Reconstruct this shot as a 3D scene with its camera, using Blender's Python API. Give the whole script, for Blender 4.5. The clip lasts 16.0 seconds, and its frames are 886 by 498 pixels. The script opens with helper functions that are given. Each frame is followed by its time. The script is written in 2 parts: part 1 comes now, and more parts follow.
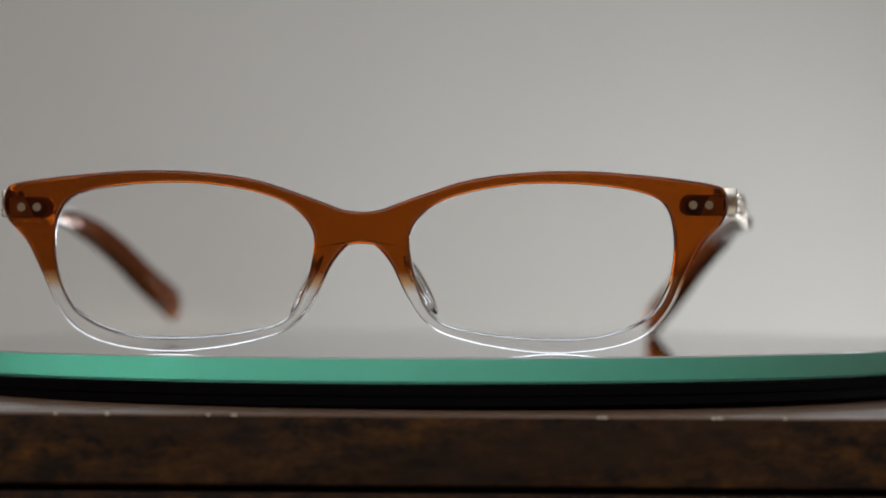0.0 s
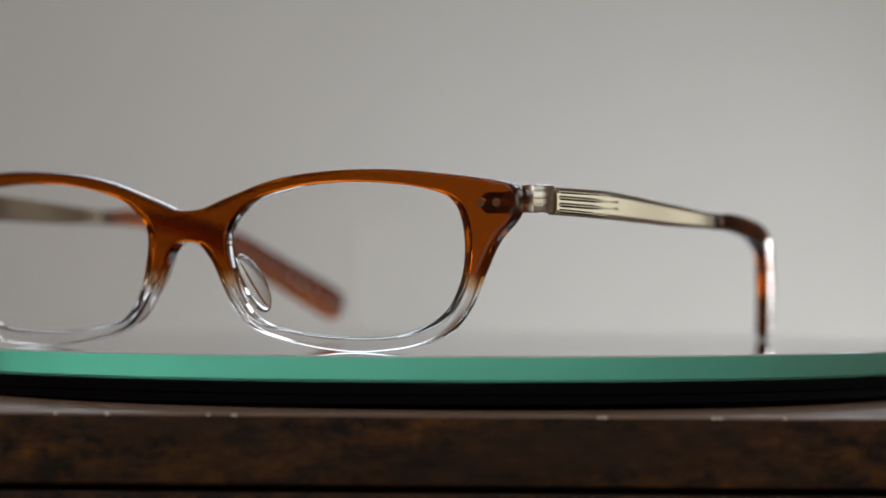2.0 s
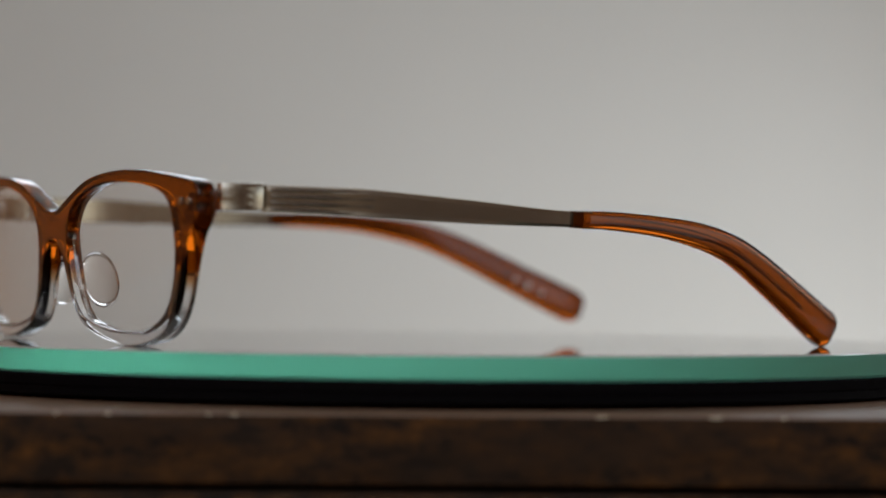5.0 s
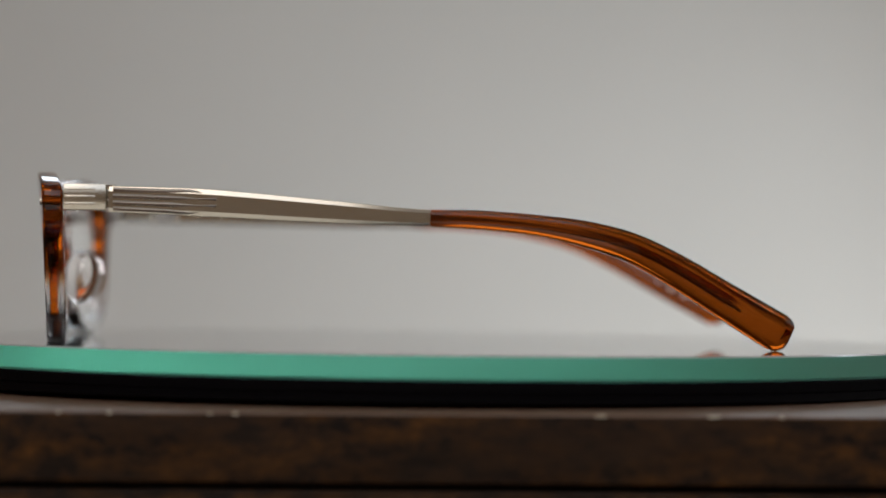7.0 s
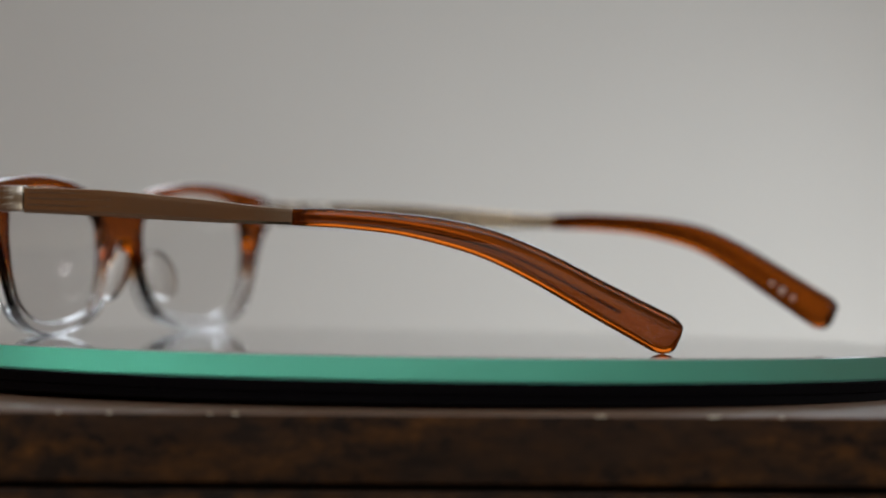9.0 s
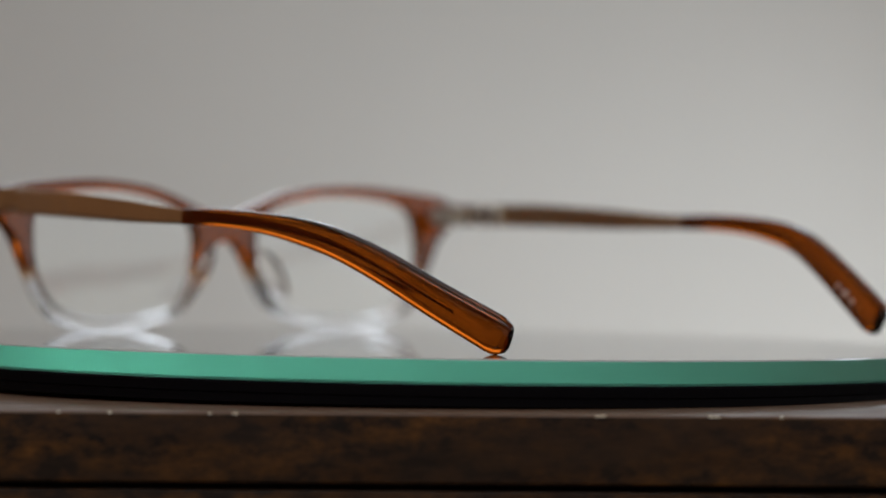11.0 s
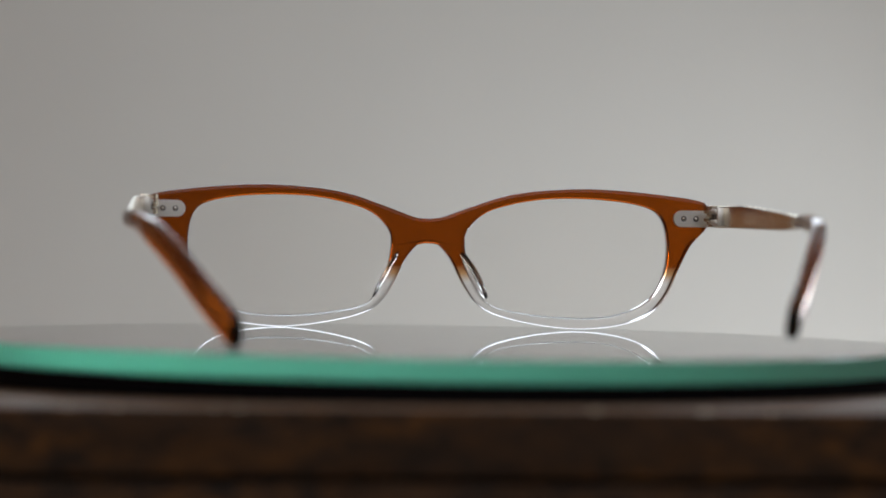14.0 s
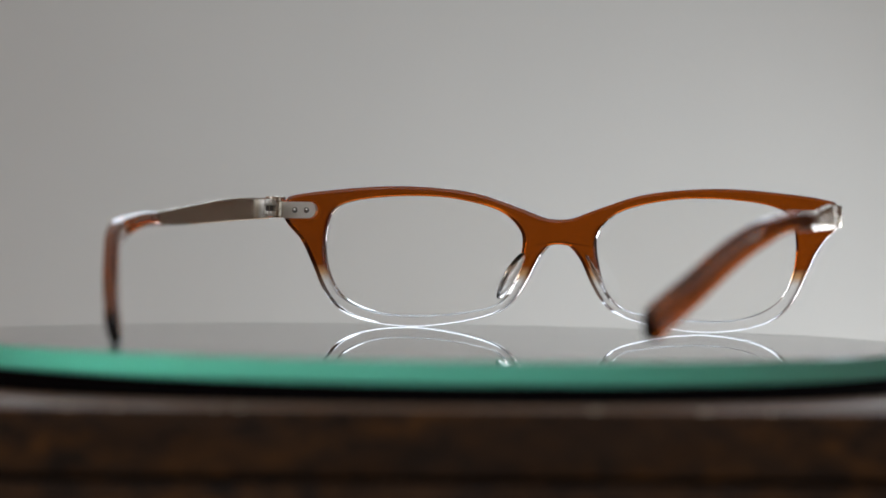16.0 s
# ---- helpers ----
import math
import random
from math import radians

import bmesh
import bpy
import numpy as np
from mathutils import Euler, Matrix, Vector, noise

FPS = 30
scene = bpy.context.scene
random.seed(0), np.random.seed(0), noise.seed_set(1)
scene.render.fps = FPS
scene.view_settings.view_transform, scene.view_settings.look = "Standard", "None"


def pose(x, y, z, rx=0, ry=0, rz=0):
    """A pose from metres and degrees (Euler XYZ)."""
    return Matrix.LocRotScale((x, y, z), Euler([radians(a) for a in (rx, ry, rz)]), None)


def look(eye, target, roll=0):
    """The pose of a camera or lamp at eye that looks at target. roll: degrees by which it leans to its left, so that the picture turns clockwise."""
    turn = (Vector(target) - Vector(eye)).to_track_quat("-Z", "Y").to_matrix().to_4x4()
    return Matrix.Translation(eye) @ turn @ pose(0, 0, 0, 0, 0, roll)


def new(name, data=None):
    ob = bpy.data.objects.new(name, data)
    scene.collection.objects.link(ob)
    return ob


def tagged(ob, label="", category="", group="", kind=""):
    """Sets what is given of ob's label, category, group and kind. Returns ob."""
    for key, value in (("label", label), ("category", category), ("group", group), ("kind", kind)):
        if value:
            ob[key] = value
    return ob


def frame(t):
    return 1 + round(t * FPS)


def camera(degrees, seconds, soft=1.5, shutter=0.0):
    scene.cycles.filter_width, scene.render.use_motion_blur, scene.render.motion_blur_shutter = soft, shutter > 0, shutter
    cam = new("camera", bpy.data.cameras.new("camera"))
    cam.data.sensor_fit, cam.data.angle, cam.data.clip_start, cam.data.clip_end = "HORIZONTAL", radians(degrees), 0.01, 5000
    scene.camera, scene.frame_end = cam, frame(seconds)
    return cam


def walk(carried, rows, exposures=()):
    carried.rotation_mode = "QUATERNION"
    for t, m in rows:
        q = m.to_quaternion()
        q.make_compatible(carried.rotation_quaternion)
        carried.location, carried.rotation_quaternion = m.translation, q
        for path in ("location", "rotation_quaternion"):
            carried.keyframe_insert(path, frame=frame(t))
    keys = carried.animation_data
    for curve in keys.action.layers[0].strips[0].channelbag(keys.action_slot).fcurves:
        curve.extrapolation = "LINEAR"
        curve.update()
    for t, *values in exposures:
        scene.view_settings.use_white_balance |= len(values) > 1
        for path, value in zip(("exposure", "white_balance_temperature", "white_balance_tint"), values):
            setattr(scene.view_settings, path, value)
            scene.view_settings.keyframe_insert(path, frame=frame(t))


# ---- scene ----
MM = 0.001
cam = camera(15.43, 16.0, soft=1.7)
cam.data.dof.use_dof = True
cam.data.dof.aperture_fstop = 10.0


def eye_row(t, back):
    """The camera on its tripod, slid back by a few millimetres as it refocuses."""
    eye = Vector((-0.00923, -0.6898 - back, 0.02116))
    return t, look(eye, eye + Vector((0.01640, 1, -0.002608)), 0.495)


walk(cam, [eye_row(t, b) for t, b in (
    (0.0, 0.0), (4.2, 0.0), (6.3, 0.0047), (9.2, 0.0047), (11.3, 0.0050), (12.0, 0.0050), (12.3, 0.0213), (16.0, 0.0213))],
     [(0.0, 0.0, 6520, 10), (9.0, 0.0, 6520, 10), (12.5, 0.0, 6460, 10), (14.0, -0.02, 6460, 10), (15.0, -0.07, 6540, 10), (16.0, 0.04, 6340, 10)])

# the spot on which the lens is focused: the near rim, the near temple, then the rim on the far side
focus_spot = new("focus_spot")
cam.data.dof.focus_object = focus_spot
walk(focus_spot, [(t, pose(0, y, 0.02)) for t, y in (
    (0.0, -0.086), (4.2, -0.072), (6.5, 0.005), (7.0, -0.058), (8.0, -0.060), (9.2, -0.056), (11.3, -0.085), (12.1, -0.082), (12.3, 0.055), (12.5, 0.085), (16.0, 0.078))])

# ---- light: two inferred windows and several added unseen lamps ----
world = bpy.data.worlds.new("sky")
scene.world = world
world.use_nodes = True
sky = world.node_tree.nodes.new("ShaderNodeTexSky")
sky.sky_type, sky.sun_disc = "NISHITA", False
sky.sun_elevation, sky.sun_rotation = radians(40), radians(200)
world.node_tree.nodes["Background"].inputs["Strength"].default_value = 0.1
world.node_tree.links.new(sky.outputs[0], world.node_tree.nodes["Background"].inputs["Color"])

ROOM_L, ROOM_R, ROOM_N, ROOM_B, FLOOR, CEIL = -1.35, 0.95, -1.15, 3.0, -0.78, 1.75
# unseen low opening for a lamp added to grade the back wall
LOW_GAP = (1.86, 2.58, FLOOR + 0.03, 0.02)


def opening_lamp(name, mid, way, size, energy, color):
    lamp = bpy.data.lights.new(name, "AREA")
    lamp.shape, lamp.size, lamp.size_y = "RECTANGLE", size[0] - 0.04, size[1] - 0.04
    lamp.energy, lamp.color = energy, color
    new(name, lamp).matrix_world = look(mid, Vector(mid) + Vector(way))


opening_lamp("low_right_fill", (ROOM_R + 0.1, (LOW_GAP[0] + LOW_GAP[1]) / 2, (LOW_GAP[2] + LOW_GAP[3]) / 2), (-1, 0, 0), (LOW_GAP[1] - LOW_GAP[0], LOW_GAP[3] - LOW_GAP[2]), 20.6, (0.96, 0.985, 1.0))
# an unseen overhead lamp added to brighten the table top
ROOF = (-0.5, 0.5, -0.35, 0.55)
opening_lamp("overhead_fill", ((ROOF[0] + ROOF[1]) / 2, (ROOF[2] + ROOF[3]) / 2, CEIL + 0.1), (0, 0, -1), (ROOF[1] - ROOF[0], ROOF[3] - ROOF[2]), 3.0, (1.0, 0.98, 0.95))
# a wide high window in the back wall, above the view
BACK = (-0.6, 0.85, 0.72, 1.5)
opening_lamp("back_window_light", ((BACK[0] + BACK[1]) / 2, ROOM_B + 0.1, (BACK[2] + BACK[3]) / 2), (0, -1, 0), (BACK[1] - BACK[0], BACK[3] - BACK[2]), 9, (0.90, 0.96, 1.0))
# two unseen lamps added behind the camera, with a made-up brown band between
NEAR_GAP = (-0.95, 0.75)
BROWN_BAND = (-0.16, 0.30)
for name, z0, z1, energy in (("upper_near_fill", BROWN_BAND[1], 1.15, 2.6), ("lower_near_fill", -0.72, BROWN_BAND[0], 1.4)):
    opening_lamp(name, ((NEAR_GAP[0] + NEAR_GAP[1]) / 2, ROOM_N - 0.1, (z0 + z1) / 2), (0, 1, 0), (NEAR_GAP[1] - NEAR_GAP[0], z1 - z0), energy, (1.0, 0.97, 0.91))
# a dim unseen lamp added beside the table and a bare window further back
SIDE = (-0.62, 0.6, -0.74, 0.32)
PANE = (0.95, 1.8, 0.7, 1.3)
for name, (y0, y1, z0, z1), energy, color in (("side_fill_light", SIDE, 2.0, (1.0, 0.94, 0.84)), ("bare_window_light", PANE, 5.0, (0.80, 0.90, 1.0))):
    opening_lamp(name, (ROOM_R + 0.1, (y0 + y1) / 2, (z0 + z1) / 2), (-1, 0, 0), (y1 - y0, z1 - z0), energy, color)


# ---- materials ----
def material(name):
    m = bpy.data.materials.new(name)
    m.use_nodes = True
    return m, m.node_tree.nodes, m.node_tree.links, m.node_tree.nodes["Principled BSDF"]


def noise_tex(nodes, links, scale, detail=4, rough=0.55, stretch=(1, 1, 1), coord="Object"):
    tc, mp, nz = nodes.new("ShaderNodeTexCoord"), nodes.new("ShaderNodeMapping"), nodes.new("ShaderNodeTexNoise")
    mp.inputs["Scale"].default_value = stretch
    nz.inputs["Scale"].default_value, nz.inputs["Detail"].default_value, nz.inputs["Roughness"].default_value = scale, detail, rough
    links.new(tc.outputs[coord], mp.inputs["Vector"])
    links.new(mp.outputs[0], nz.inputs["Vector"])
    return nz.outputs["Fac"]


def ramp(nodes, links, fac, stops):
    r = nodes.new("ShaderNodeValToRGB")
    while len(r.color_ramp.elements) < len(stops):
        r.color_ramp.elements.new(0.5)
    for e, (p, c) in zip(r.color_ramp.elements, stops):
        e.position, e.color = p, (*c, 1)
    links.new(fac, r.inputs["Fac"])
    return r.outputs["Color"]


def bump(nodes, links, fac, strength, distance, target):
    b = nodes.new("ShaderNodeBump")
    b.inputs["Strength"].default_value, b.inputs["Distance"].default_value = strength, distance
    links.new(fac, b.inputs["Height"])
    links.new(b.outputs[0], target.inputs["Normal"])


def plaster(name, a, b):
    m, n, l, p = material(name)
    l.new(ramp(n, l, noise_tex(n, l, 1.3, 3), [(0.35, a), (0.65, b)]), p.inputs["Base Color"])
    p.inputs["Roughness"].default_value = 0.85
    bump(n, l, noise_tex(n, l, 160, 3), 0.12, 0.001, p)
    return m


WALL = plaster("painted_plaster", (0.545, 0.558, 0.546), (0.582, 0.596, 0.584))
WALL_WARM = plaster("umber_plaster", (0.17, 0.115, 0.085), (0.21, 0.145, 0.11))
BROWN = plaster("brown_plaster", (0.33, 0.235, 0.15), (0.38, 0.275, 0.18))
TAN = plaster("orange_brown_paint", (0.24, 0.105, 0.038), (0.29, 0.13, 0.05))
CEILING = plaster("white_plaster", (0.74, 0.73, 0.71), (0.78, 0.77, 0.75))


def floor_wood():
    m, n, l, p = material("floor_boards")
    l.new(ramp(n, l, noise_tex(n, l, 3, 6, 0.6, (1, 12, 1)), [(0.3, (0.30, 0.22, 0.16)), (0.7, (0.42, 0.32, 0.24))]), p.inputs["Base Color"])
    p.inputs["Roughness"].default_value = 0.45
    return m


FLOOR_MAT = floor_wood()


def dark_wood():
    m, n, l, p = material("dark_stained_wood")
    grain = noise_tex(n, l, 40, 9, 0.7, (1.0, 6, 4))
    blotch = noise_tex(n, l, 260, 8, 0.72, (0.6, 1, 1.2))
    patch = noise_tex(n, l, 34, 4, 0.6, (0.5, 1, 2.4))
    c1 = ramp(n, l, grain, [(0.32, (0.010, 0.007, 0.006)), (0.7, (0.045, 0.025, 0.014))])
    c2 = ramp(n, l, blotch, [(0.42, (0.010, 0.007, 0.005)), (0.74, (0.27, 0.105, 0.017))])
    mix = n.new("ShaderNodeMix")
    mix.data_type, mix.blend_type = "RGBA", "MIX"
    l.new(ramp(n, l, patch, [(0.36, (0.12,) * 3), (0.68, (0.7,) * 3)]), mix.inputs["Factor"])
    l.new(c1, mix.inputs[6])
    l.new(c2, mix.inputs[7])
    l.new(mix.outputs[2], p.inputs["Base Color"])
    rr = ramp(n, l, noise_tex(n, l, 55, 5), [(0.3, (0.42,) * 3), (0.7, (0.6,) * 3)])
    l.new(rr, p.inputs["Roughness"])
    p.inputs["Specular IOR Level"].default_value = 0.1
    bump(n, l, grain, 0.25, 0.0006, p)
    return m


WOOD = dark_wood()


def pale_wood():
    m, n, l, p = material("pale_table_top_wood")
    grain = noise_tex(n, l, 60, 8, 0.65, (0.6, 8, 1))
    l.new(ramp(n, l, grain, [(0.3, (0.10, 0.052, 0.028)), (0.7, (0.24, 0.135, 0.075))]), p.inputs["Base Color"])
    l.new(ramp(n, l, noise_tex(n, l, 90, 4), [(0.3, (0.4,) * 3), (0.7, (0.6,) * 3)]), p.inputs["Roughness"])
    bump(n, l, grain, 0.2, 0.0004, p)
    return m


TOP_WOOD = pale_wood()


def plain(name, color, rough, metal=0.0, grain=0.0, scale=900, stretch=(1, 1, 1), ior=1.5):
    m, n, l, p = material(name)
    p.inputs["Base Color"].default_value = (*color, 1)
    p.inputs["Metallic"].default_value, p.inputs["IOR"].default_value = metal, ior
    r = ramp(n, l, noise_tex(n, l, scale, 3, 0.6, stretch), [(0.3, (rough * 0.8,) * 3), (0.7, (min(1, rough * 1.2),) * 3)])
    l.new(r, p.inputs["Roughness"])
    if grain:
        bump(n, l, noise_tex(n, l, scale, 3, 0.6, stretch), grain, 0.0001, p)
    return m


METAL = plain("brushed_champagne_metal", (0.76, 0.69, 0.57), 0.2, 1.0, 0.0, 1200, (1, 6, 1))
STEEL = plain("polished_steel", (0.72, 0.68, 0.62), 0.16, 1.0)
SATIN = plain("satin_steel", (0.84, 0.80, 0.73), 0.42, 1.0, 0.1, 900)
INLAY = plain("acetate_bedded_steel", (0.42, 0.33, 0.28), 0.45, 1.0)
DARK_STEEL = plain("darkened_steel", (0.12, 0.10, 0.09), 0.35, 1.0)
BLACK = plain("black_plastic", (0.006, 0.005, 0.006), 0.6, 0.0, 0.05, 1500)
RUBBER = plain("black_rubber", (0.006, 0.005, 0.006), 0.7, 0.0, 0.1, 1500)
for mt in (BLACK, RUBBER):
    mt.node_tree.nodes["Principled BSDF"].inputs["Specular IOR Level"].default_value = 0.03
PRINT = plain("pale_print", (0.85, 0.80, 0.74), 0.5)
CHIP = plain("bare_wood_chip", (0.72, 0.62, 0.46), 0.8)


def clear(name, color, ior=1.49, rough=0.0):
    m, n, l, p = material(name)
    p.inputs["Base Color"].default_value = (*color, 1)
    p.inputs["Transmission Weight"].default_value, p.inputs["IOR"].default_value = 1.0, ior
    p.inputs["Roughness"].default_value = rough
    return m, n, l, p


AMBER_TINT = (0.30, 0.058, 0.002)


def acetate_fade():
    """Amber acetate that fades into clear towards the lower rim."""
    m, n, l, p = clear("amber_to_clear_acetate", (1, 1, 1), 1.49, 0.015)
    tc, sep, mr = n.new("ShaderNodeTexCoord"), n.new("ShaderNodeSeparateXYZ"), n.new("ShaderNodeMapRange")
    l.new(tc.outputs["Object"], sep.inputs[0])
    l.new(sep.outputs["Z"], mr.inputs["Value"])
    mr.inputs["From Min"].default_value, mr.inputs["From Max"].default_value = 0.0112, 0.0152
    l.new(ramp(n, l, mr.outputs[0], [(0.0, (0.96, 0.95, 0.95)), (0.5, (0.72, 0.42, 0.2)), (1.0, AMBER_TINT)]), p.inputs["Base Color"])
    return m


FADE = acetate_fade()
AMBER = clear("amber_acetate", (0.27, 0.056, 0.004), 1.46, 0.05)[0]
CRYSTAL = clear("clear_acetate", (0.97, 0.95, 0.94), 1.42, 0.06)[0]
LENS = clear("lens_plastic", (0.99, 0.99, 0.985), 1.5)[0]
PLATE_GLASS = clear("plate_glass_face", (0.99, 1.0, 0.99), 1.52)[0]
# opaque pale grey puts the bevel's bright line into its colour
PALE_BEVEL = plain("pale_bevel_line", (0.62, 0.66, 0.64), 0.14)
EDGE_GLASS = clear("plate_glass_edge", (0.20, 0.87, 0.61), 1.52, 0.62)[0]


LEAN = 0.005  # the pair stands a little lower on one side


# ---- mesh helpers ----
def mesh_from(name, bm, mats, smooth=True, crease=38):
    bmesh.ops.recalc_face_normals(bm, faces=bm.faces)
    if bm.calc_volume(signed=True) < 0:
        bmesh.ops.reverse_faces(bm, faces=bm.faces)
    me = bpy.data.meshes.new(name)
    bm.to_mesh(me)
    bm.free()
    for mt in mats:
        me.materials.append(mt)
    if smooth:
        for p in me.polygons:
            p.use_smooth = True
        me.set_sharp_from_angle(angle=radians(crease))
    return me


def part(name, bm, mat, parent=None, label="", smooth=True, crease=38):
    mats = mat if isinstance(mat, (list, tuple)) else [mat]
    ob = new(name, mesh_from(name, bm, mats, smooth, crease))
    ob.parent = parent
    return tagged(ob, label) if label else ob


def box(bm, x0, x1, y0, y1, z0, z1, bevel=0.0, segments=2):
    made = bmesh.ops.create_cube(bm, size=1.0)["verts"]
    for v in made:
        v.co = Vector(((x0 + x1) / 2 + v.co.x * (x1 - x0), (y0 + y1) / 2 + v.co.y * (y1 - y0), (z0 + z1) / 2 + v.co.z * (z1 - z0)))
    if bevel:
        edges = list({e for v in made for e in v.link_edges})
        bmesh.ops.bevel(bm, geom=edges, offset=bevel, segments=segments, affect="EDGES", profile=0.5)


def lathe(profile, steps, mat_of=None):
    """A closed body turned about the z axis; profile of (radius, z), from the axis to the axis."""
    bm = bmesh.new()
    rings = []
    for r, z in profile:
        if r == 0:
            rings.append([bm.verts.new((0, 0, z))])
        else:
            rings.append([bm.verts.new((r * math.cos(2 * math.pi * i / steps), r * math.sin(2 * math.pi * i / steps), z)) for i in range(steps)])
    for k, (a, b) in enumerate(zip(rings, rings[1:])):
        for i in range(steps):
            j = (i + 1) % steps
            loop = [a[i % len(a)], a[j % len(a)], b[j % len(b)], b[i % len(b)]]
            f = bm.faces.new(list(dict.fromkeys(loop)))
            if mat_of:
                f.material_index = mat_of(k)
    return bm


def spline(points, per=8, closed=False):
    """A Catmull-Rom curve through a few control points of any dimension."""
    pts = [np.array(p, float) for p in points]
    n = len(pts)
    out = []
    for i in range(n if closed else n - 1):
        get = (lambda k: pts[k % n]) if closed else (lambda k: pts[min(max(k, 0), n - 1)])
        p0, p1, p2, p3 = get(i - 1), get(i), get(i + 1), get(i + 2)
        for s in range(per):
            t = s / per
            out.append(0.5 * (2 * p1 + (p2 - p0) * t + (2 * p0 - 5 * p1 + 4 * p2 - p3) * t * t + (3 * p1 - p0 - 3 * p2 + p3) * t ** 3))
    if not closed:
        out.append(pts[-1])
    return out


def sweep(stations, sides=16, power=3.0, per=5, corner=0.0):
    """A bar with a rounded section along stations of (x, y, z, height, thickness)."""
    st = spline(stations, per)
    bm = bmesh.new()
    rings = []
    for i, s in enumerate(st):
        a, b = st[max(i - 1, 0)][:3], st[min(i + 1, len(st) - 1)][:3]
        t = Vector(b - a).normalized()
        side = Vector((1, 0, 0))
        side = (side - t * side.dot(t)).normalized()
        up = side.cross(t)
        ring = []
        if corner:
            rc = min(corner, s[3] * 0.45, s[4] * 0.45)
            for q in range(4):
                cu, cv = ((1, 1), (-1, 1), (-1, -1), (1, -1))[q]
                turns = [q * math.pi / 2 + math.pi / 2 * m / (sides // 4 - 1) for m in range(sides // 4)]
                pts = [(cu * (s[4] / 2 - rc) + rc * math.cos(w), cv * (s[3] / 2 - rc) + rc * math.sin(w)) for w in turns]
                d = rc * 0.15
                lead, tail = ((0, -d * cv), (-d * cu, 0)) if q % 2 == 0 else ((-d * cu, 0), (0, -d * cv))
                pts = [(pts[0][0] + lead[0], pts[0][1] + lead[1])] + pts + [(pts[-1][0] + tail[0], pts[-1][1] + tail[1])]
                ring += [bm.verts.new(Vector(s[:3]) + side * u + up * v) for u, v in pts]
        for k in range(0 if corner else sides):
            w = 2 * math.pi * (k + 0.5) / sides
            c, d = math.cos(w), math.sin(w)
            u = math.copysign(abs(c) ** (2 / power), c) * s[4] / 2
            v = math.copysign(abs(d) ** (2 / power), d) * s[3] / 2
            ring.append(bm.verts.new(Vector(s[:3]) + side * u + up * v))
        rings.append(ring)
    n = len(rings[0])
    for a, b in zip(rings, rings[1:]):
        for k in range(n):
            bm.faces.new((a[k], a[(k + 1) % n], b[(k + 1) % n], b[k]))
    bm.faces.new(rings[0][::-1])
    bm.faces.new(rings[-1])
    return bm


def faceted(stations, per=6):
    """A flat bar whose outer face is cut by a broad bevel above and below."""
    st = spline(stations, per)
    bm = bmesh.new()
    rings = []
    for s in st:
        h, w = s[3] / 2, s[4] / 2
        top, low = h * 0.40, h * 0.36
        pts = [(w, h - top), (w - 0.26, h - 0.12), (w - 0.45, h), (-w + 0.2, h), (-w, h - 0.2), (-w, -h + 0.2), (-w + 0.2, -h), (w - 0.34, -h), (w - 0.18, -h + 0.1), (w, -h + low)]
        rings.append([bm.verts.new((s[0] + u, s[1], s[2] + v)) for u, v in pts])
    n = len(rings[0])
    for a, b in zip(rings, rings[1:]):
        for k in range(n):
            bm.faces.new((a[k], a[(k + 1) % n], b[(k + 1) % n], b[k]))
    bm.faces.new(rings[0][::-1])
    bm.faces.new(rings[-1])
    return bm


def scaled(bm, k, mirror=False, shift=0.0):
    """From millimetres to metres, mirrored to the other side if wanted, and moved along x."""
    for v in bm.verts:
        v.co = Vector(((-v.co.x if mirror else v.co.x) * k + shift, v.co.y * k, (v.co.z + (-v.co.x if mirror else v.co.x) * LEAN) * k))
    return bm


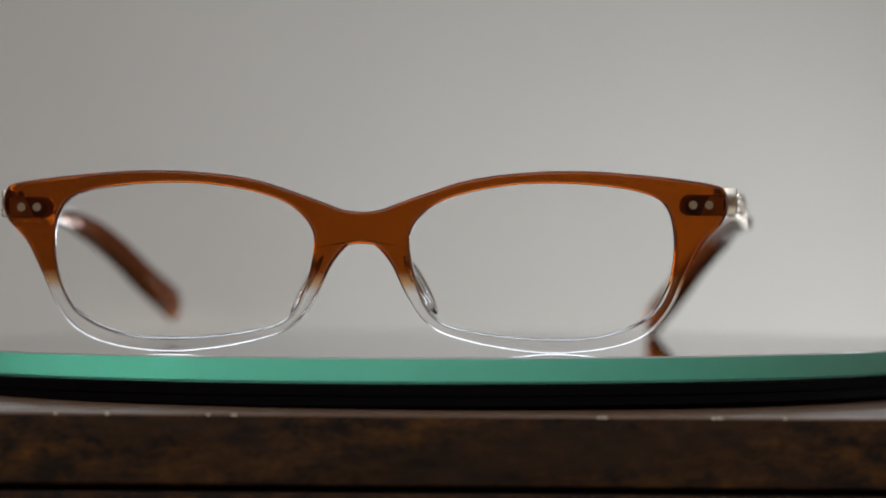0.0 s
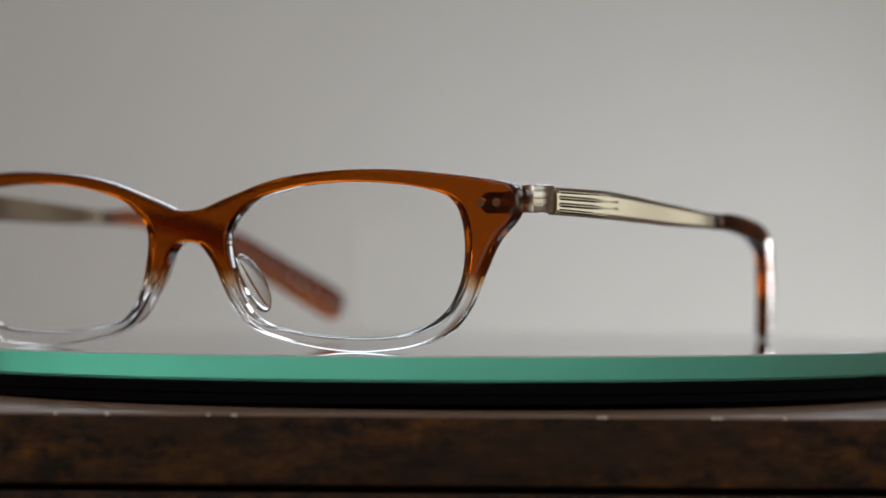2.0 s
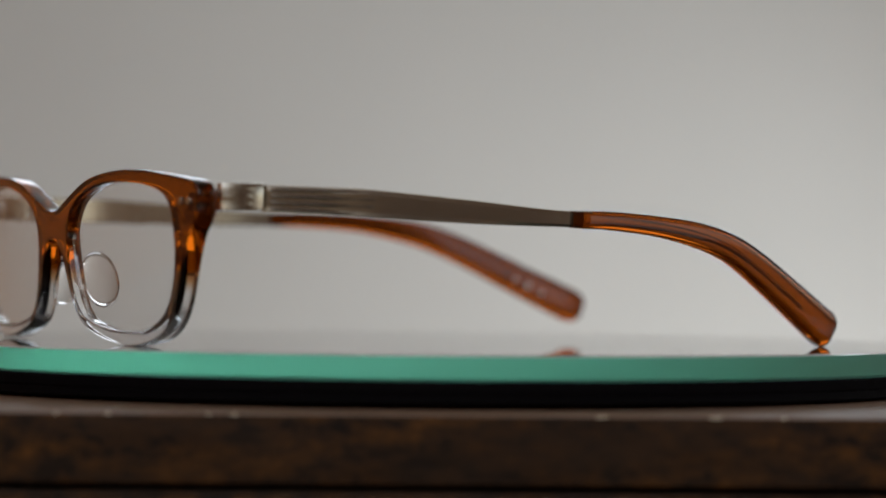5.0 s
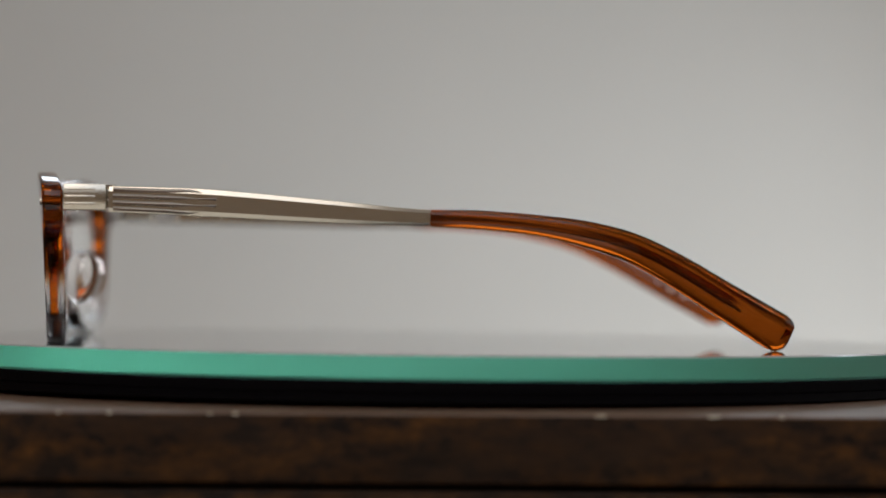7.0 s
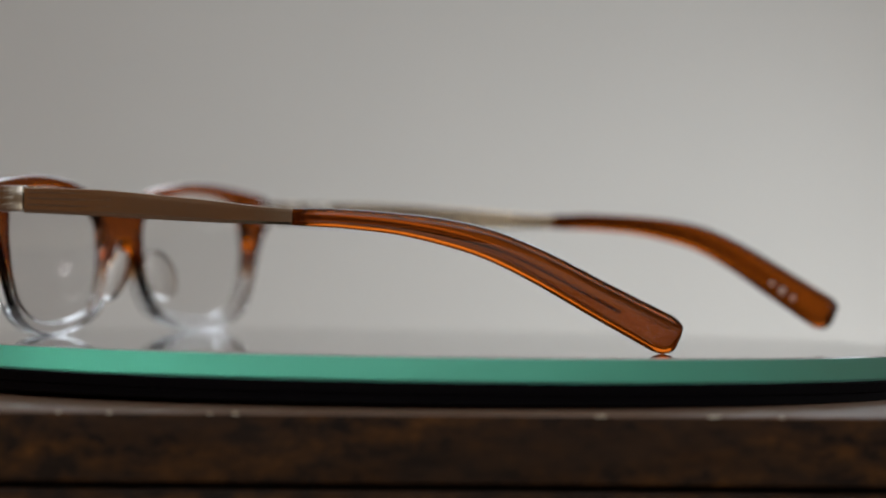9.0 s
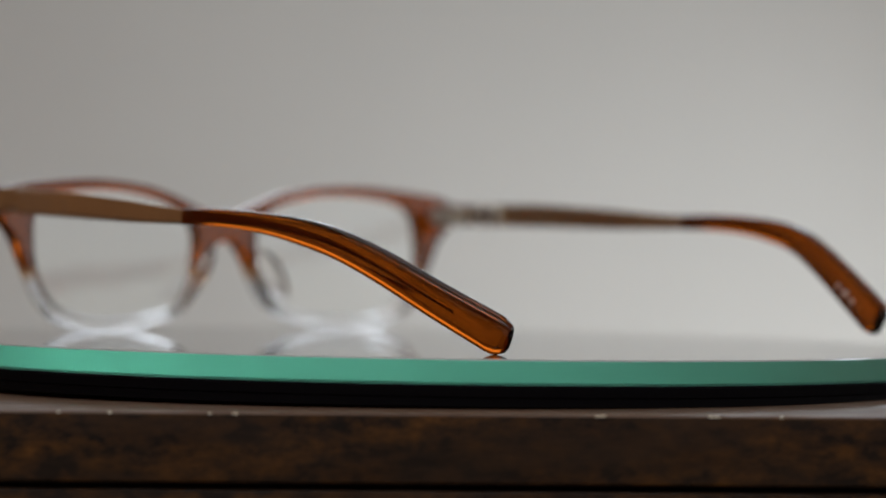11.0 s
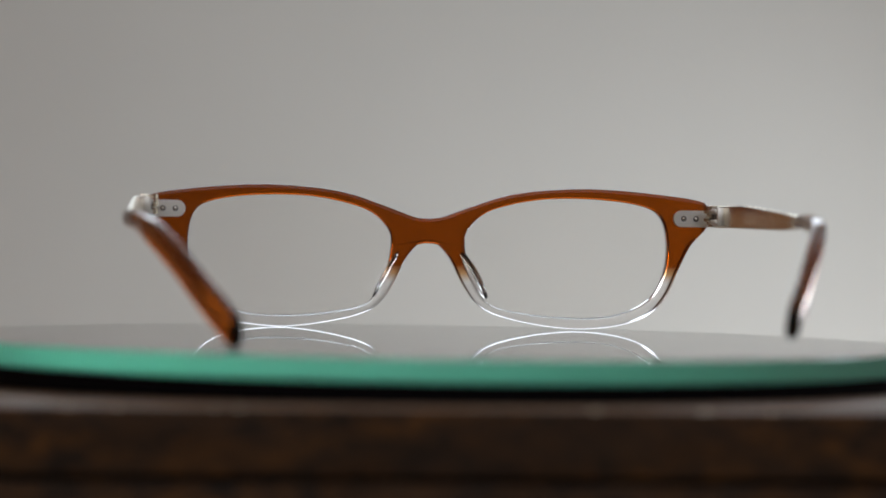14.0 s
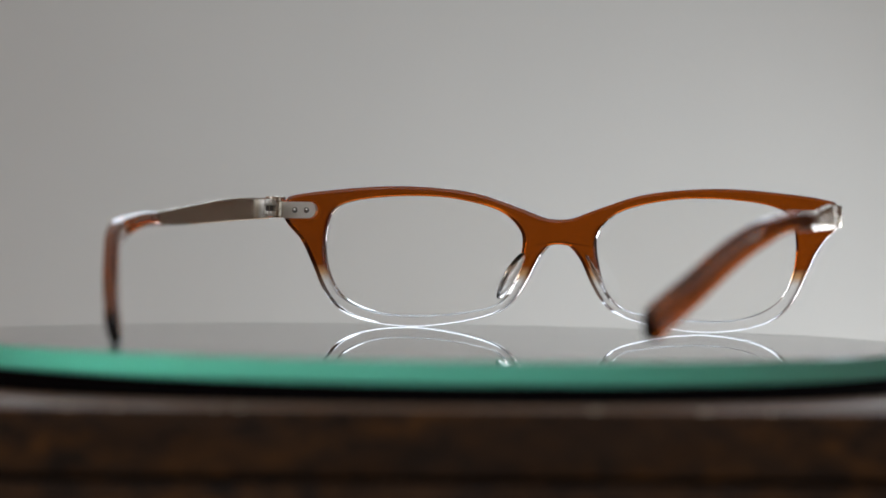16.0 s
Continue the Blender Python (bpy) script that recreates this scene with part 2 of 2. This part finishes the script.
# ---- the room ----
def room():
    t = 0.16

    def slab(name, x0, x1, y0, y1, z0, z1, mat, label):
        bm = bmesh.new()
        box(bm, x0, x1, y0, y1, z0, z1)
        tagged(part(name, bm, mat, smooth=False), label, name.split("_")[0], kind="structure")

    slab("floor", ROOM_L - t, ROOM_R + t, ROOM_N - t, ROOM_B + t, FLOOR - t, FLOOR, FLOOR_MAT, "brown wooden floor boards of a quiet room")
    bm = bmesh.new()
    box(bm, ROOM_L - t, ROOF[0], ROOM_N - t, ROOM_B + t, CEIL, CEIL + t)
    box(bm, ROOF[1], ROOM_R + t, ROOM_N - t, ROOM_B + t, CEIL, CEIL + t)
    box(bm, ROOF[0], ROOF[1], ROOM_N - t, ROOF[2], CEIL, CEIL + t)
    box(bm, ROOF[0], ROOF[1], ROOF[3], ROOM_B + t, CEIL, CEIL + t)
    tagged(part("ceiling", bm, CEILING, smooth=False), "plain white plaster ceiling with an opening for an added lamp", "ceiling", kind="structure")
    bm = bmesh.new()
    box(bm, ROOM_L - t, BACK[0], ROOM_B, ROOM_B + t, FLOOR, CEIL)
    box(bm, BACK[1], ROOM_R + t, ROOM_B, ROOM_B + t, FLOOR, CEIL)
    box(bm, BACK[0], BACK[1], ROOM_B, ROOM_B + t, FLOOR, BACK[2])
    box(bm, BACK[0], BACK[1], ROOM_B, ROOM_B + t, BACK[3], CEIL)
    tagged(part("wall_back", bm, WALL, smooth=False), "plain pale grey painted wall far behind the table", "wall", kind="structure")
    bm = bmesh.new()
    box(bm, ROOM_L - t, NEAR_GAP[0], ROOM_N - t, ROOM_N, FLOOR, CEIL)
    box(bm, NEAR_GAP[1], ROOM_R + t, ROOM_N - t, ROOM_N, FLOOR, CEIL)
    box(bm, NEAR_GAP[0], NEAR_GAP[1], ROOM_N - t, ROOM_N, FLOOR, -0.72)
    box(bm, NEAR_GAP[0], NEAR_GAP[1], ROOM_N - t, ROOM_N, 1.15, CEIL)
    tagged(part("wall_near", bm, CEILING, smooth=False), "plain white wall opposite the grey wall", "wall", kind="structure")
    # unseen band added to darken what the metal mirrors
    slab("trim_near", ROOM_L, ROOM_R, ROOM_N - t, ROOM_N + 0.02, BROWN_BAND[0], BROWN_BAND[1], BROWN, "wide flat brown band added on the white wall for reflections")
    slab("wall_left", ROOM_L - t, ROOM_L, ROOM_N, ROOM_B, FLOOR, CEIL, TAN, "plain orange-brown wall facing the windows")
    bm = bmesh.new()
    ends = (ROOM_N, *SIDE[:2], *PANE[:2], *LOW_GAP[:2], ROOM_B)
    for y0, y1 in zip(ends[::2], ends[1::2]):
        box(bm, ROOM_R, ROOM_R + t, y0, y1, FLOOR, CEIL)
    for y0, y1, z0, z1 in (SIDE, PANE, LOW_GAP):
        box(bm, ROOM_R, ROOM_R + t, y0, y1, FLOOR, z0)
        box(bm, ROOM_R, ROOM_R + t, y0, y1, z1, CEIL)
    tagged(part("wall_right", bm, WALL_WARM, smooth=False), "umber painted wall with a window and two added lamp openings", "wall", kind="structure")


room()

# ---- the table and the turntable ----
TOP = -0.0093
FRONT = -0.1208


def table():
    base = tagged(new("wooden_table"), "dark-stained wooden table with a thick board top and worn front edge", "table")
    bm = bmesh.new()
    box(bm, -0.42, 0.42, FRONT, 0.126, TOP - 0.0124, TOP, 0.0007, 3)
    bm.normal_update()
    # faces that point up take the paler wood
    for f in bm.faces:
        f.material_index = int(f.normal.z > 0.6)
    part("top_board", bm, [WOOD, TOP_WOOD], base)
    bm = bmesh.new()
    box(bm, -0.41, 0.41, FRONT + 0.004, 0.116, TOP - 0.0139, TOP - 0.0122)
    part("joint_strip", bm, BLACK, base, "dark recessed joint between the boards")
    bm = bmesh.new()
    box(bm, -0.42, 0.42, FRONT + 0.0003, 0.126, TOP - 0.075, TOP - 0.0137, 0.0006, 2)
    part("apron_board", bm, WOOD, base)
    for x in (-0.39, 0.39):
        for y in (FRONT + 0.04, 0.09):
            bm = bmesh.new()
            box(bm, x - 0.025, x + 0.025, y - 0.025, y + 0.025, FLOOR, TOP - 0.074, 0.003)
            part("leg", bm, WOOD, base)
    rnd = random.Random(4)
    for x in (-0.058, -0.067, -0.0405, -0.036, 0.0275, 0.0285, 0.0475, 0.0485, 0.060):
        bm = bmesh.new()
        bmesh.ops.create_icosphere(bm, subdivisions=1, radius=1.0)
        w = rnd.uniform(0.0003, 0.0009)
        for v in bm.verts:
            v.co = Vector((x + v.co.x * w * rnd.uniform(0.8, 1.2), FRONT + 0.0002 + v.co.y * 0.0003, TOP - 0.0002 + v.co.z * 0.0003 * rnd.uniform(0.7, 1.2)))
        part("worn_chip", bm, CHIP, base, "pale chip in the worn edge")


table()

R = 0.1050
STEPS = 192


def turntable():
    base = tagged(new("turntable"), "black round turntable base under a glass plate", "turntable")
    part("base_ring", lathe([(0, TOP + 0.0003), (R - 0.0010, TOP + 0.0003), (R - 0.0004, TOP + 0.0006), (R - 0.0004, TOP + 0.0021), (0.0, TOP + 0.0021)], STEPS), BLACK, base)
    part("top_ring", lathe([(0, TOP + 0.0021), (R - 0.0006, TOP + 0.0021), (R - 0.0002, TOP + 0.0024), (R - 0.0002, TOP + 0.0041), (R - 0.0006, TOP + 0.0044), (0, TOP + 0.0044)], STEPS), RUBBER, base)
    plate = tagged(new("glass_plate"), "round clear glass plate with a green polished edge on the turntable", "glass plate")
    c = 0.0005
    bm = lathe([(0, -0.0048), (R - c, -0.0048), (R, -0.0048 + c), (R, -c * 0.6), (R - c * 0.9, 0), (0, 0)], STEPS, lambda k: {1: 1, 2: 1, 3: 2}.get(k, 0))
    part("disc", bm, [PLATE_GLASS, EDGE_GLASS, PALE_BEVEL], plate, crease=15)
    return base, plate


turntable_base, glass_plate = turntable()

# ---- the eyeglasses; their own space turns about the turntable's axis ----
X0 = -0.00864
FRONT_Y = -80.5
BOW = 4.0 / 61.5 ** 2
TILT = 0.065  # the front leans forward at the brow
# half outline of the front, from the bridge's top round the outer corner to the bridge's underside, in millimetres
OUTLINE = [(0, 26.45), (1.6, 26.55), (4, 27), (10.5, 29.4), (20, 32.4), (30.5, 33.8), (42, 34.1), (54.5, 33.2), (65, 31.8), (67.6, 30.4), (68.1, 27.3),
           (67.2, 24.7), (63.6, 20.6), (60.6, 14.6), (57.8, 8.6), (53.5, 3.8), (46.5, 1.1), (36, 0.05), (25.4, 1.1), (16, 3.4), (11.6, 6.2), (8.3, 11), (5.6, 16.5), (3, 19.7), (1.5, 20.3), (0, 20.42)]
OPENING = [(8.9, 20.2), (10.3, 24.7), (15.7, 28.7), (27.3, 31.3), (40, 31.6), (51.5, 30.2), (56.6, 27.3), (58.1, 20.3),
           (56.9, 12.8), (52.8, 6.8), (44.2, 3.4), (33, 2.95), (22, 4.0), (14.8, 6), (10.9, 11.3)]
MID = (35.0, 17.5)


def radius_at(poly, ang):
    """Distance from MID to a closed outline in one direction."""
    d = (math.cos(ang), math.sin(ang))
    best = 0
    for (ax, az), (bx, bz) in zip(poly, poly[1:] + poly[:1]):
        ax, az, bx, bz = ax - MID[0], az - MID[1], bx - MID[0], bz - MID[1]
        ex, ez = bx - ax, bz - az
        den = d[0] * ez - d[1] * ex
        if abs(den) < 1e-12:
            continue
        r, s = (ax * ez - az * ex) / den, (ax * d[1] - az * d[0]) / den
        if r > 0 and -1e-9 <= s <= 1 + 1e-9:
            best = max(best, r)
    return best


OUT_LINE = [(max(p[0], 0.0), p[1]) for p in spline(OUTLINE, 8)]
IN_LINE = [tuple(p) for p in spline(OPENING, 10, True)]


def bowed(x, y, z):
    return Vector((x, y + FRONT_Y + BOW * x * x - TILT * z, z))


def front_frame(parent):
    """A ring of rounded section round each lens, joined at the bridge."""
    bm = bmesh.new()
    depth, b, e = 4.0, 0.6, 0.5
    turns = [math.pi / 2 * k / 3 for k in range(4)]
    edge = []
    for i, (x, z) in enumerate(OUT_LINE):
        (ax, az), (bx, bz) = OUT_LINE[max(i - 1, 0)], OUT_LINE[min(i + 1, len(OUT_LINE) - 1)]
        nx, nz = (bz - az), -(bx - ax)
        if i in (0, len(OUT_LINE) - 1):
            nx, nz = 0.0, (-1.0 if i == 0 else 1.0)
        size = math.hypot(nx, nz)
        nx, nz = nx / size, nz / size
        edge.append((x, z, nx, nz, b - 0.22 * max(0.0, 1.0 - z / 12.0)))
    z0, z1 = OUT_LINE[-1][1], OUT_LINE[0][1]
    edge += [(0.0, z0 + (z1 - z0) * k / 6, 1.0, 0.0, 0.0) for k in range(1, 6)]
    for mirror in (1, -1):
        rings = []
        for x, z, nx, nz, c in edge:
            a = math.atan2(z - MID[1], x - MID[0])
            ri, ca, sa = radius_at(IN_LINE, a), math.cos(a), math.sin(a)

            def inner(d, y):
                return MID[0] + (ri + d) * ca, y, MID[1] + (ri + d) * sa

            def outer(d, y):
                return x + nx * d, y, z + nz * d

            prof = [inner(e + 0.15, 0), outer(c + 0.15 * (c > 0), 0)]
            prof += [outer(c - c * math.sin(w), c - c * math.cos(w)) for w in turns]
            prof += [outer(c - c * math.cos(w), depth - c + c * math.sin(w)) for w in turns]
            prof += [outer(c + 0.15 * (c > 0), depth), inner(e + 0.15, depth)]
            prof += [inner(e - e * math.sin(w), depth - e + e * math.cos(w)) for w in turns]
            prof += [inner(e - e * math.cos(w), e - e * math.sin(w)) for w in turns]
            rings.append([bm.verts.new(bowed(mirror * px, py, pz)) for px, py, pz in prof])
        n = len(rings[0])
        for p, q in zip(rings, rings[1:] + rings[:1]):
            for k in range(n):
                j = (k + 1) % n
                bm.faces.new((p[k], p[j], q[j], q[k]))
    bmesh.ops.remove_doubles(bm, verts=[v for v in bm.verts if abs(v.co.x) < 0.01], dist=0.001)
    inner = [f for f in bm.faces if all(abs(v.co.x) < 0.03 for v in f.verts)]
    bmesh.ops.delete(bm, geom=inner, context="FACES")
    bmesh.ops.dissolve_degenerate(bm, edges=bm.edges, dist=0.0001)
    bmesh.ops.delete(bm, geom=[e for e in bm.edges if not e.link_faces], context="EDGES")
    return part("frame_front", scaled(bm, MM, shift=X0), FADE, parent, "amber acetate fading to clear at the lower rims")


def lens(parent, mirror):
    bm = bmesh.new()
    rows = []
    n = 72
    for y in (1.2, 2.6):
        ringset = []
        for f in (0.5, 0.97, 1.0):
            ringset.append([bm.verts.new(bowed(MID[0] + f * (radius_at(IN_LINE, 2 * math.pi * i / n) - 0.02) * math.cos(2 * math.pi * i / n),
                                               y, MID[1] + f * (radius_at(IN_LINE, 2 * math.pi * i / n) - 0.02) * math.sin(2 * math.pi * i / n))) for i in range(n)])
        c = bm.verts.new(bowed(MID[0], y, MID[1]))
        for i in range(n):
            j = (i + 1) % n
            bm.faces.new((c, ringset[0][i], ringset[0][j]))
            for p, q in zip(ringset, ringset[1:]):
                bm.faces.new((p[i], p[j], q[j], q[i]))
        rows.append(ringset[-1])
    for i in range(n):
        j = (i + 1) % n
        bm.faces.new((rows[0][i], rows[0][j], rows[1][j], rows[1][i]))
    ob = part("lens", scaled(bm, MM, mirror, X0), LENS, parent, "clear demonstration lens")
    ob.visible_shadow = False


def nose_pad(parent, mirror):
    """A thin clear wing that stands back from the inner rim."""
    bm = bmesh.new()
    bmesh.ops.create_uvsphere(bm, u_segments=24, v_segments=14, radius=1.0)
    turn = Matrix.Rotation(radians(-29), 3, "Y") @ Matrix.Rotation(radians(-12), 3, "Z")
    for v in bm.verts:
        p = Vector((v.co.x * 0.65, v.co.y * 3.7, v.co.z * 6.4))
        v.co = turn @ p + Vector((10.7, FRONT_Y + 6.1, 12.8))
    part("nose_pad", scaled(bm, MM, mirror, X0), CRYSTAL, parent, "clear acetate nose pad")


def pin(x, z, y0, y1, r):
    bm = bmesh.new()
    bmesh.ops.create_cone(bm, cap_ends=True, segments=16, radius1=r, radius2=r, depth=y1 - y0,
                          matrix=Matrix.Translation((x, (y0 + y1) / 2, z)) @ Matrix.Rotation(radians(90), 4, "X"))
    return bm


def stadium(x0, x1, z, half, y0, y1):
    bm = bmesh.new()
    pts = [(x0 + half + half * math.cos(w), z + half * math.sin(w)) for w in [math.pi * (0.5 + i / 12) for i in range(13)]]
    pts += [(x1, z - half), (x1, z + half)]
    a, b = [bm.verts.new((x, y0, q)) for x, q in pts], [bm.verts.new((x, y1, q)) for x, q in pts]
    bm.faces.new(a)
    bm.faces.new(b[::-1])
    for i in range(len(pts)):
        j = (i + 1) % len(pts)
        bm.faces.new((a[i], a[j], b[j], b[i]))
    return bm


def hinge_plate(parent, mirror):
    h = -0.5 if mirror else 0.25
    plate = part("hinge_plate", scaled(stadium(58.9, 68.3, 27.7 + h, 2.0, -72.6, -71.1), MM, mirror, X0), SATIN, parent, "riveted metal hinge plate")
    part("inlay", scaled(stadium(59.9, 67.2, 27.6 + h, 1.75, -74.0, -72.7), MM, mirror, X0), INLAY, plate, "dark plate seen through the acetate")
    for x in (61.6, 64.6):
        part("rivet", scaled(pin(x, 27.6 + h, FRONT_Y + BOW * x * x - TILT * 27.6 - 0.16, -71.3, 0.8), MM, mirror, X0), METAL, plate, "round rivet")
        bm = bmesh.new()
        bmesh.ops.create_uvsphere(bm, u_segments=16, v_segments=8, radius=0.5, matrix=Matrix.Translation((x - 0.3, -71.05, 27.7 + h)))
        part("rivet_head", scaled(bm, MM, mirror, X0), STEEL, plate, "domed polished rivet head")
        part("rivet_seat", scaled(pin(x - 0.3, 27.7 + h, -71.2, -71.04, 0.68), MM, mirror, X0), DARK_STEEL, plate, "dark seat round a rivet head")
    bm = bmesh.new()
    w = -0.7 if mirror else 0.0
    box(bm, 67.3 + w, 69.9 + w, -73.4, -64.9, 25.75 + h, 30.95 + h, 0.35)
    part("end_block", scaled(bm, MM, mirror, X0), METAL, plate)
    for z in (27.1, 28.5, 29.9):
        bm = bmesh.new()
        box(bm, 69.7 + w, 70.12 + w, -73.0, -67.0, z + h - 0.22, z + h + 0.22, 0.12)
        part("rib", scaled(bm, MM, mirror, X0), METAL, plate)
    for z0, z1 in ((26.2, 27.1), (28.0, 29.0), (29.9, 30.8)):
        bm = pin(66.7, 0, z0 + h, z1 + h, 1.2)
        bmesh.ops.transform(bm, matrix=Matrix.Translation((66.7, -64.6, 0)) @ Matrix.Rotation(radians(90), 4, "X") @ Matrix.Translation((-66.7, 0, 0)), verts=bm.verts)
        part("knuckle", scaled(bm, MM, mirror, X0), STEEL, plate)


# temple path, (x, y, z, height, thickness) in millimetres
ARM = [(69.2, -64.4, 28.25, 5.1, 1.9), (70.5, -54, 28.1, 5.25, 1.8), (71.9, -43.4, 27.8, 5.3, 1.5), (73.1, -22, 26.7, 4.4, 1.3), (74, -9, 26.05, 3.4, 1.3), (74.2, 0.0, 25.8, 3.0, 1.3)]
SLEEVE = [(74.2, -2.4, 25.85, 3.3, 2.5), (74.1, 0.7, 25.8, 3.5, 2.9), (73.3, 7.2, 25.7, 3.8, 3.1), (71.8, 18.2, 24.9, 4.2, 3.2), (70.4, 28, 23.4, 5.2, 3.3), (68.3, 36.4, 21.15, 5.9, 3.3),
          (65, 45.2, 17.15, 6.6, 3.3), (60.6, 56.3, 10.95, 7.3, 3.3), (56.9, 64.7, 6.3, 7.8, 3.2), (55.9, 67.3, 4.9, 7.8, 3.1), (55.3, 68.7, 4.1, 6.9, 2.8), (55.0, 69.5, 3.6, 5.2, 2.2), (54.9, 69.9, 3.4, 2.6, 1.2)]


def temple(parent, mirror):
    # one side is bent up and out a little, so its tip stays clear of the glass
    up, out, down = (0.8, 0.35, -0.6) if mirror else (-0.70, 0.0, 0.0)
    lift = Matrix.Translation((68.3 if mirror else 69, -64.4, 28.4 + down)) @ Matrix.Rotation(radians(up), 4, "X") @ Matrix.Rotation(radians(-out), 4, "Z") @ Matrix.Translation((-69, 64.4, -28.4))

    def place(bm):
        bmesh.ops.transform(bm, matrix=lift, verts=bm.verts)
        return scaled(bm, MM, mirror, X0)

    arm = part("temple", place(faceted(ARM)), METAL, parent, "slim brushed metal temple arm with an amber tip", crease=9)
    for z0, z1, bend in ((30.1, 29.85, -1.2), (28.9, 28.6, 0), (27.6, 27.3, 0), (26.45, 26.0, 1.2)):
        d = 0.07 if bend else 0.0
        st = [(70.25, -63.4, z0, 0.8, 0.4), (70.4, -62.6, z0, 0.9, 0.42), (71.4, -54, (z0 + z1) / 2, 0.9, 0.42), (72.1, -47.5, z1, 0.9, 0.42), (72.55, -43.6, z1 + bend, 0.7, 0.4)]
        part("rib", place(sweep([(x - d, *rest) for x, *rest in st], 12, 1.25, 4)), STEEL, arm, "raised polished line", crease=12)
    for z0, z1 in ((27.15, 27.95), (29.05, 29.85)):
        bm = pin(66.7, 0, z0, z1, 1.2)
        bmesh.ops.transform(bm, matrix=Matrix.Translation((66.7, -64.6, 0)) @ Matrix.Rotation(radians(90), 4, "X") @ Matrix.Translation((-66.7, 0, 0)), verts=bm.verts)
        part("knuckle", place(bm), STEEL, arm)
    bm = bmesh.new()
    box(bm, 67.5, 69.2, -64.4, -58.0, 26.1, 30.4, 0.3)
    part("hinge_leaf", place(bm), SATIN, arm, "polished hinge leaf on the inner side")
    for y0, y1 in ((-63.6, -61.6), (-60.9, -58.8)):
        for z0, z1 in ((26.5, 27.5), (29.0, 30.0)):
            bm = bmesh.new()
            box(bm, 66.9, 67.7, y0, y1, z0, z1, 0.2)
            part("hinge_bar", place(bm), SATIN, arm)
        # a dark block carries the shade between the bars in its colour
        bm = bmesh.new()
        box(bm, 67.2, 67.6, y0 + 0.3, y1 - 0.3, 27.6, 28.9)
        part("hinge_shade", place(bm), DARK_STEEL, arm, "dark steel block standing in for the shaded hinge recess")
    part("tip", place(sweep(SLEEVE, 32, 3.3, 6)), AMBER, arm, "translucent amber acetate tip curving down")
    core = [(x, y, z, h * k, 0.5) for (x, y, z, h, w), k in zip(SLEEVE, (0.7, 0.62, 0.5, 0.38, 0.28, 0.2, 0.15, 0.12))] + [(59.2, 59.5, 9.0, 0.7, 0.3)]
    part("core_wire", place(sweep(core, 8, 3.0, 4)), METAL, arm, "metal core seen inside the tip")
    if mirror:
        for s, r in ((-3.2, 0.55), (0, 0.85), (3.2, 0.6)):
            bm = bmesh.new()
            bmesh.ops.create_icosphere(bm, subdivisions=2, radius=1)
            for v in bm.verts:
                v.co = Vector((58.05 + v.co.x * 0.1 - 0.38 * s, 57.5 + s * 0.87 + v.co.y * r, 9.7 - s * 0.5 + v.co.z * r))
            part("printed_mark", place(bm), PRINT, arm, "small pale printed mark")


def eyeglasses():
    root = tagged(new("eyeglasses"), "open amber and clear acetate eyeglasses with slim metal temples", "eyeglasses")
    front_frame(root)
    for mirror in (False, True):
        lens(root, mirror)
        nose_pad(root, mirror)
        hinge_plate(root, mirror)
        temple(root, mirror)
    return root


glasses = eyeglasses()

# turn of the plate, seconds and degrees
TURN = [(0.0, -4.1), (0.5, -10.3), (1.0, -16.6), (1.5, -22.6), (2.0, -29.6), (2.5, -34.8), (3.0, -41.1), (3.5, -47.1), (4.0, -53.0), (6.5, -82.9), (7.0, -89.1), (7.5, -95.1),
        (8.0, -100.9), (8.5, -106.8), (9.0, -112.8), (11.5, -143.2), (12.0, -149.2), (12.5, -155.3), (13.0, -161.3), (13.5, -167.3), (14.0, -173.8), (14.5, -179.9), (15.0, -185.0), (15.5, -191.1), (16.0, -197.1)]


def motions():
    walk(glasses, [(t, pose(0, 0, 0, 0, 0, a)) for t, a in TURN])
    # the turntable is not quite level and wobbles as it turns
    for ob in (glass_plate, turntable_base):
        walk(ob, [(t, pose(0, 0, -0.0003, -0.25, -0.44, a)) for t, a in TURN])


motions()
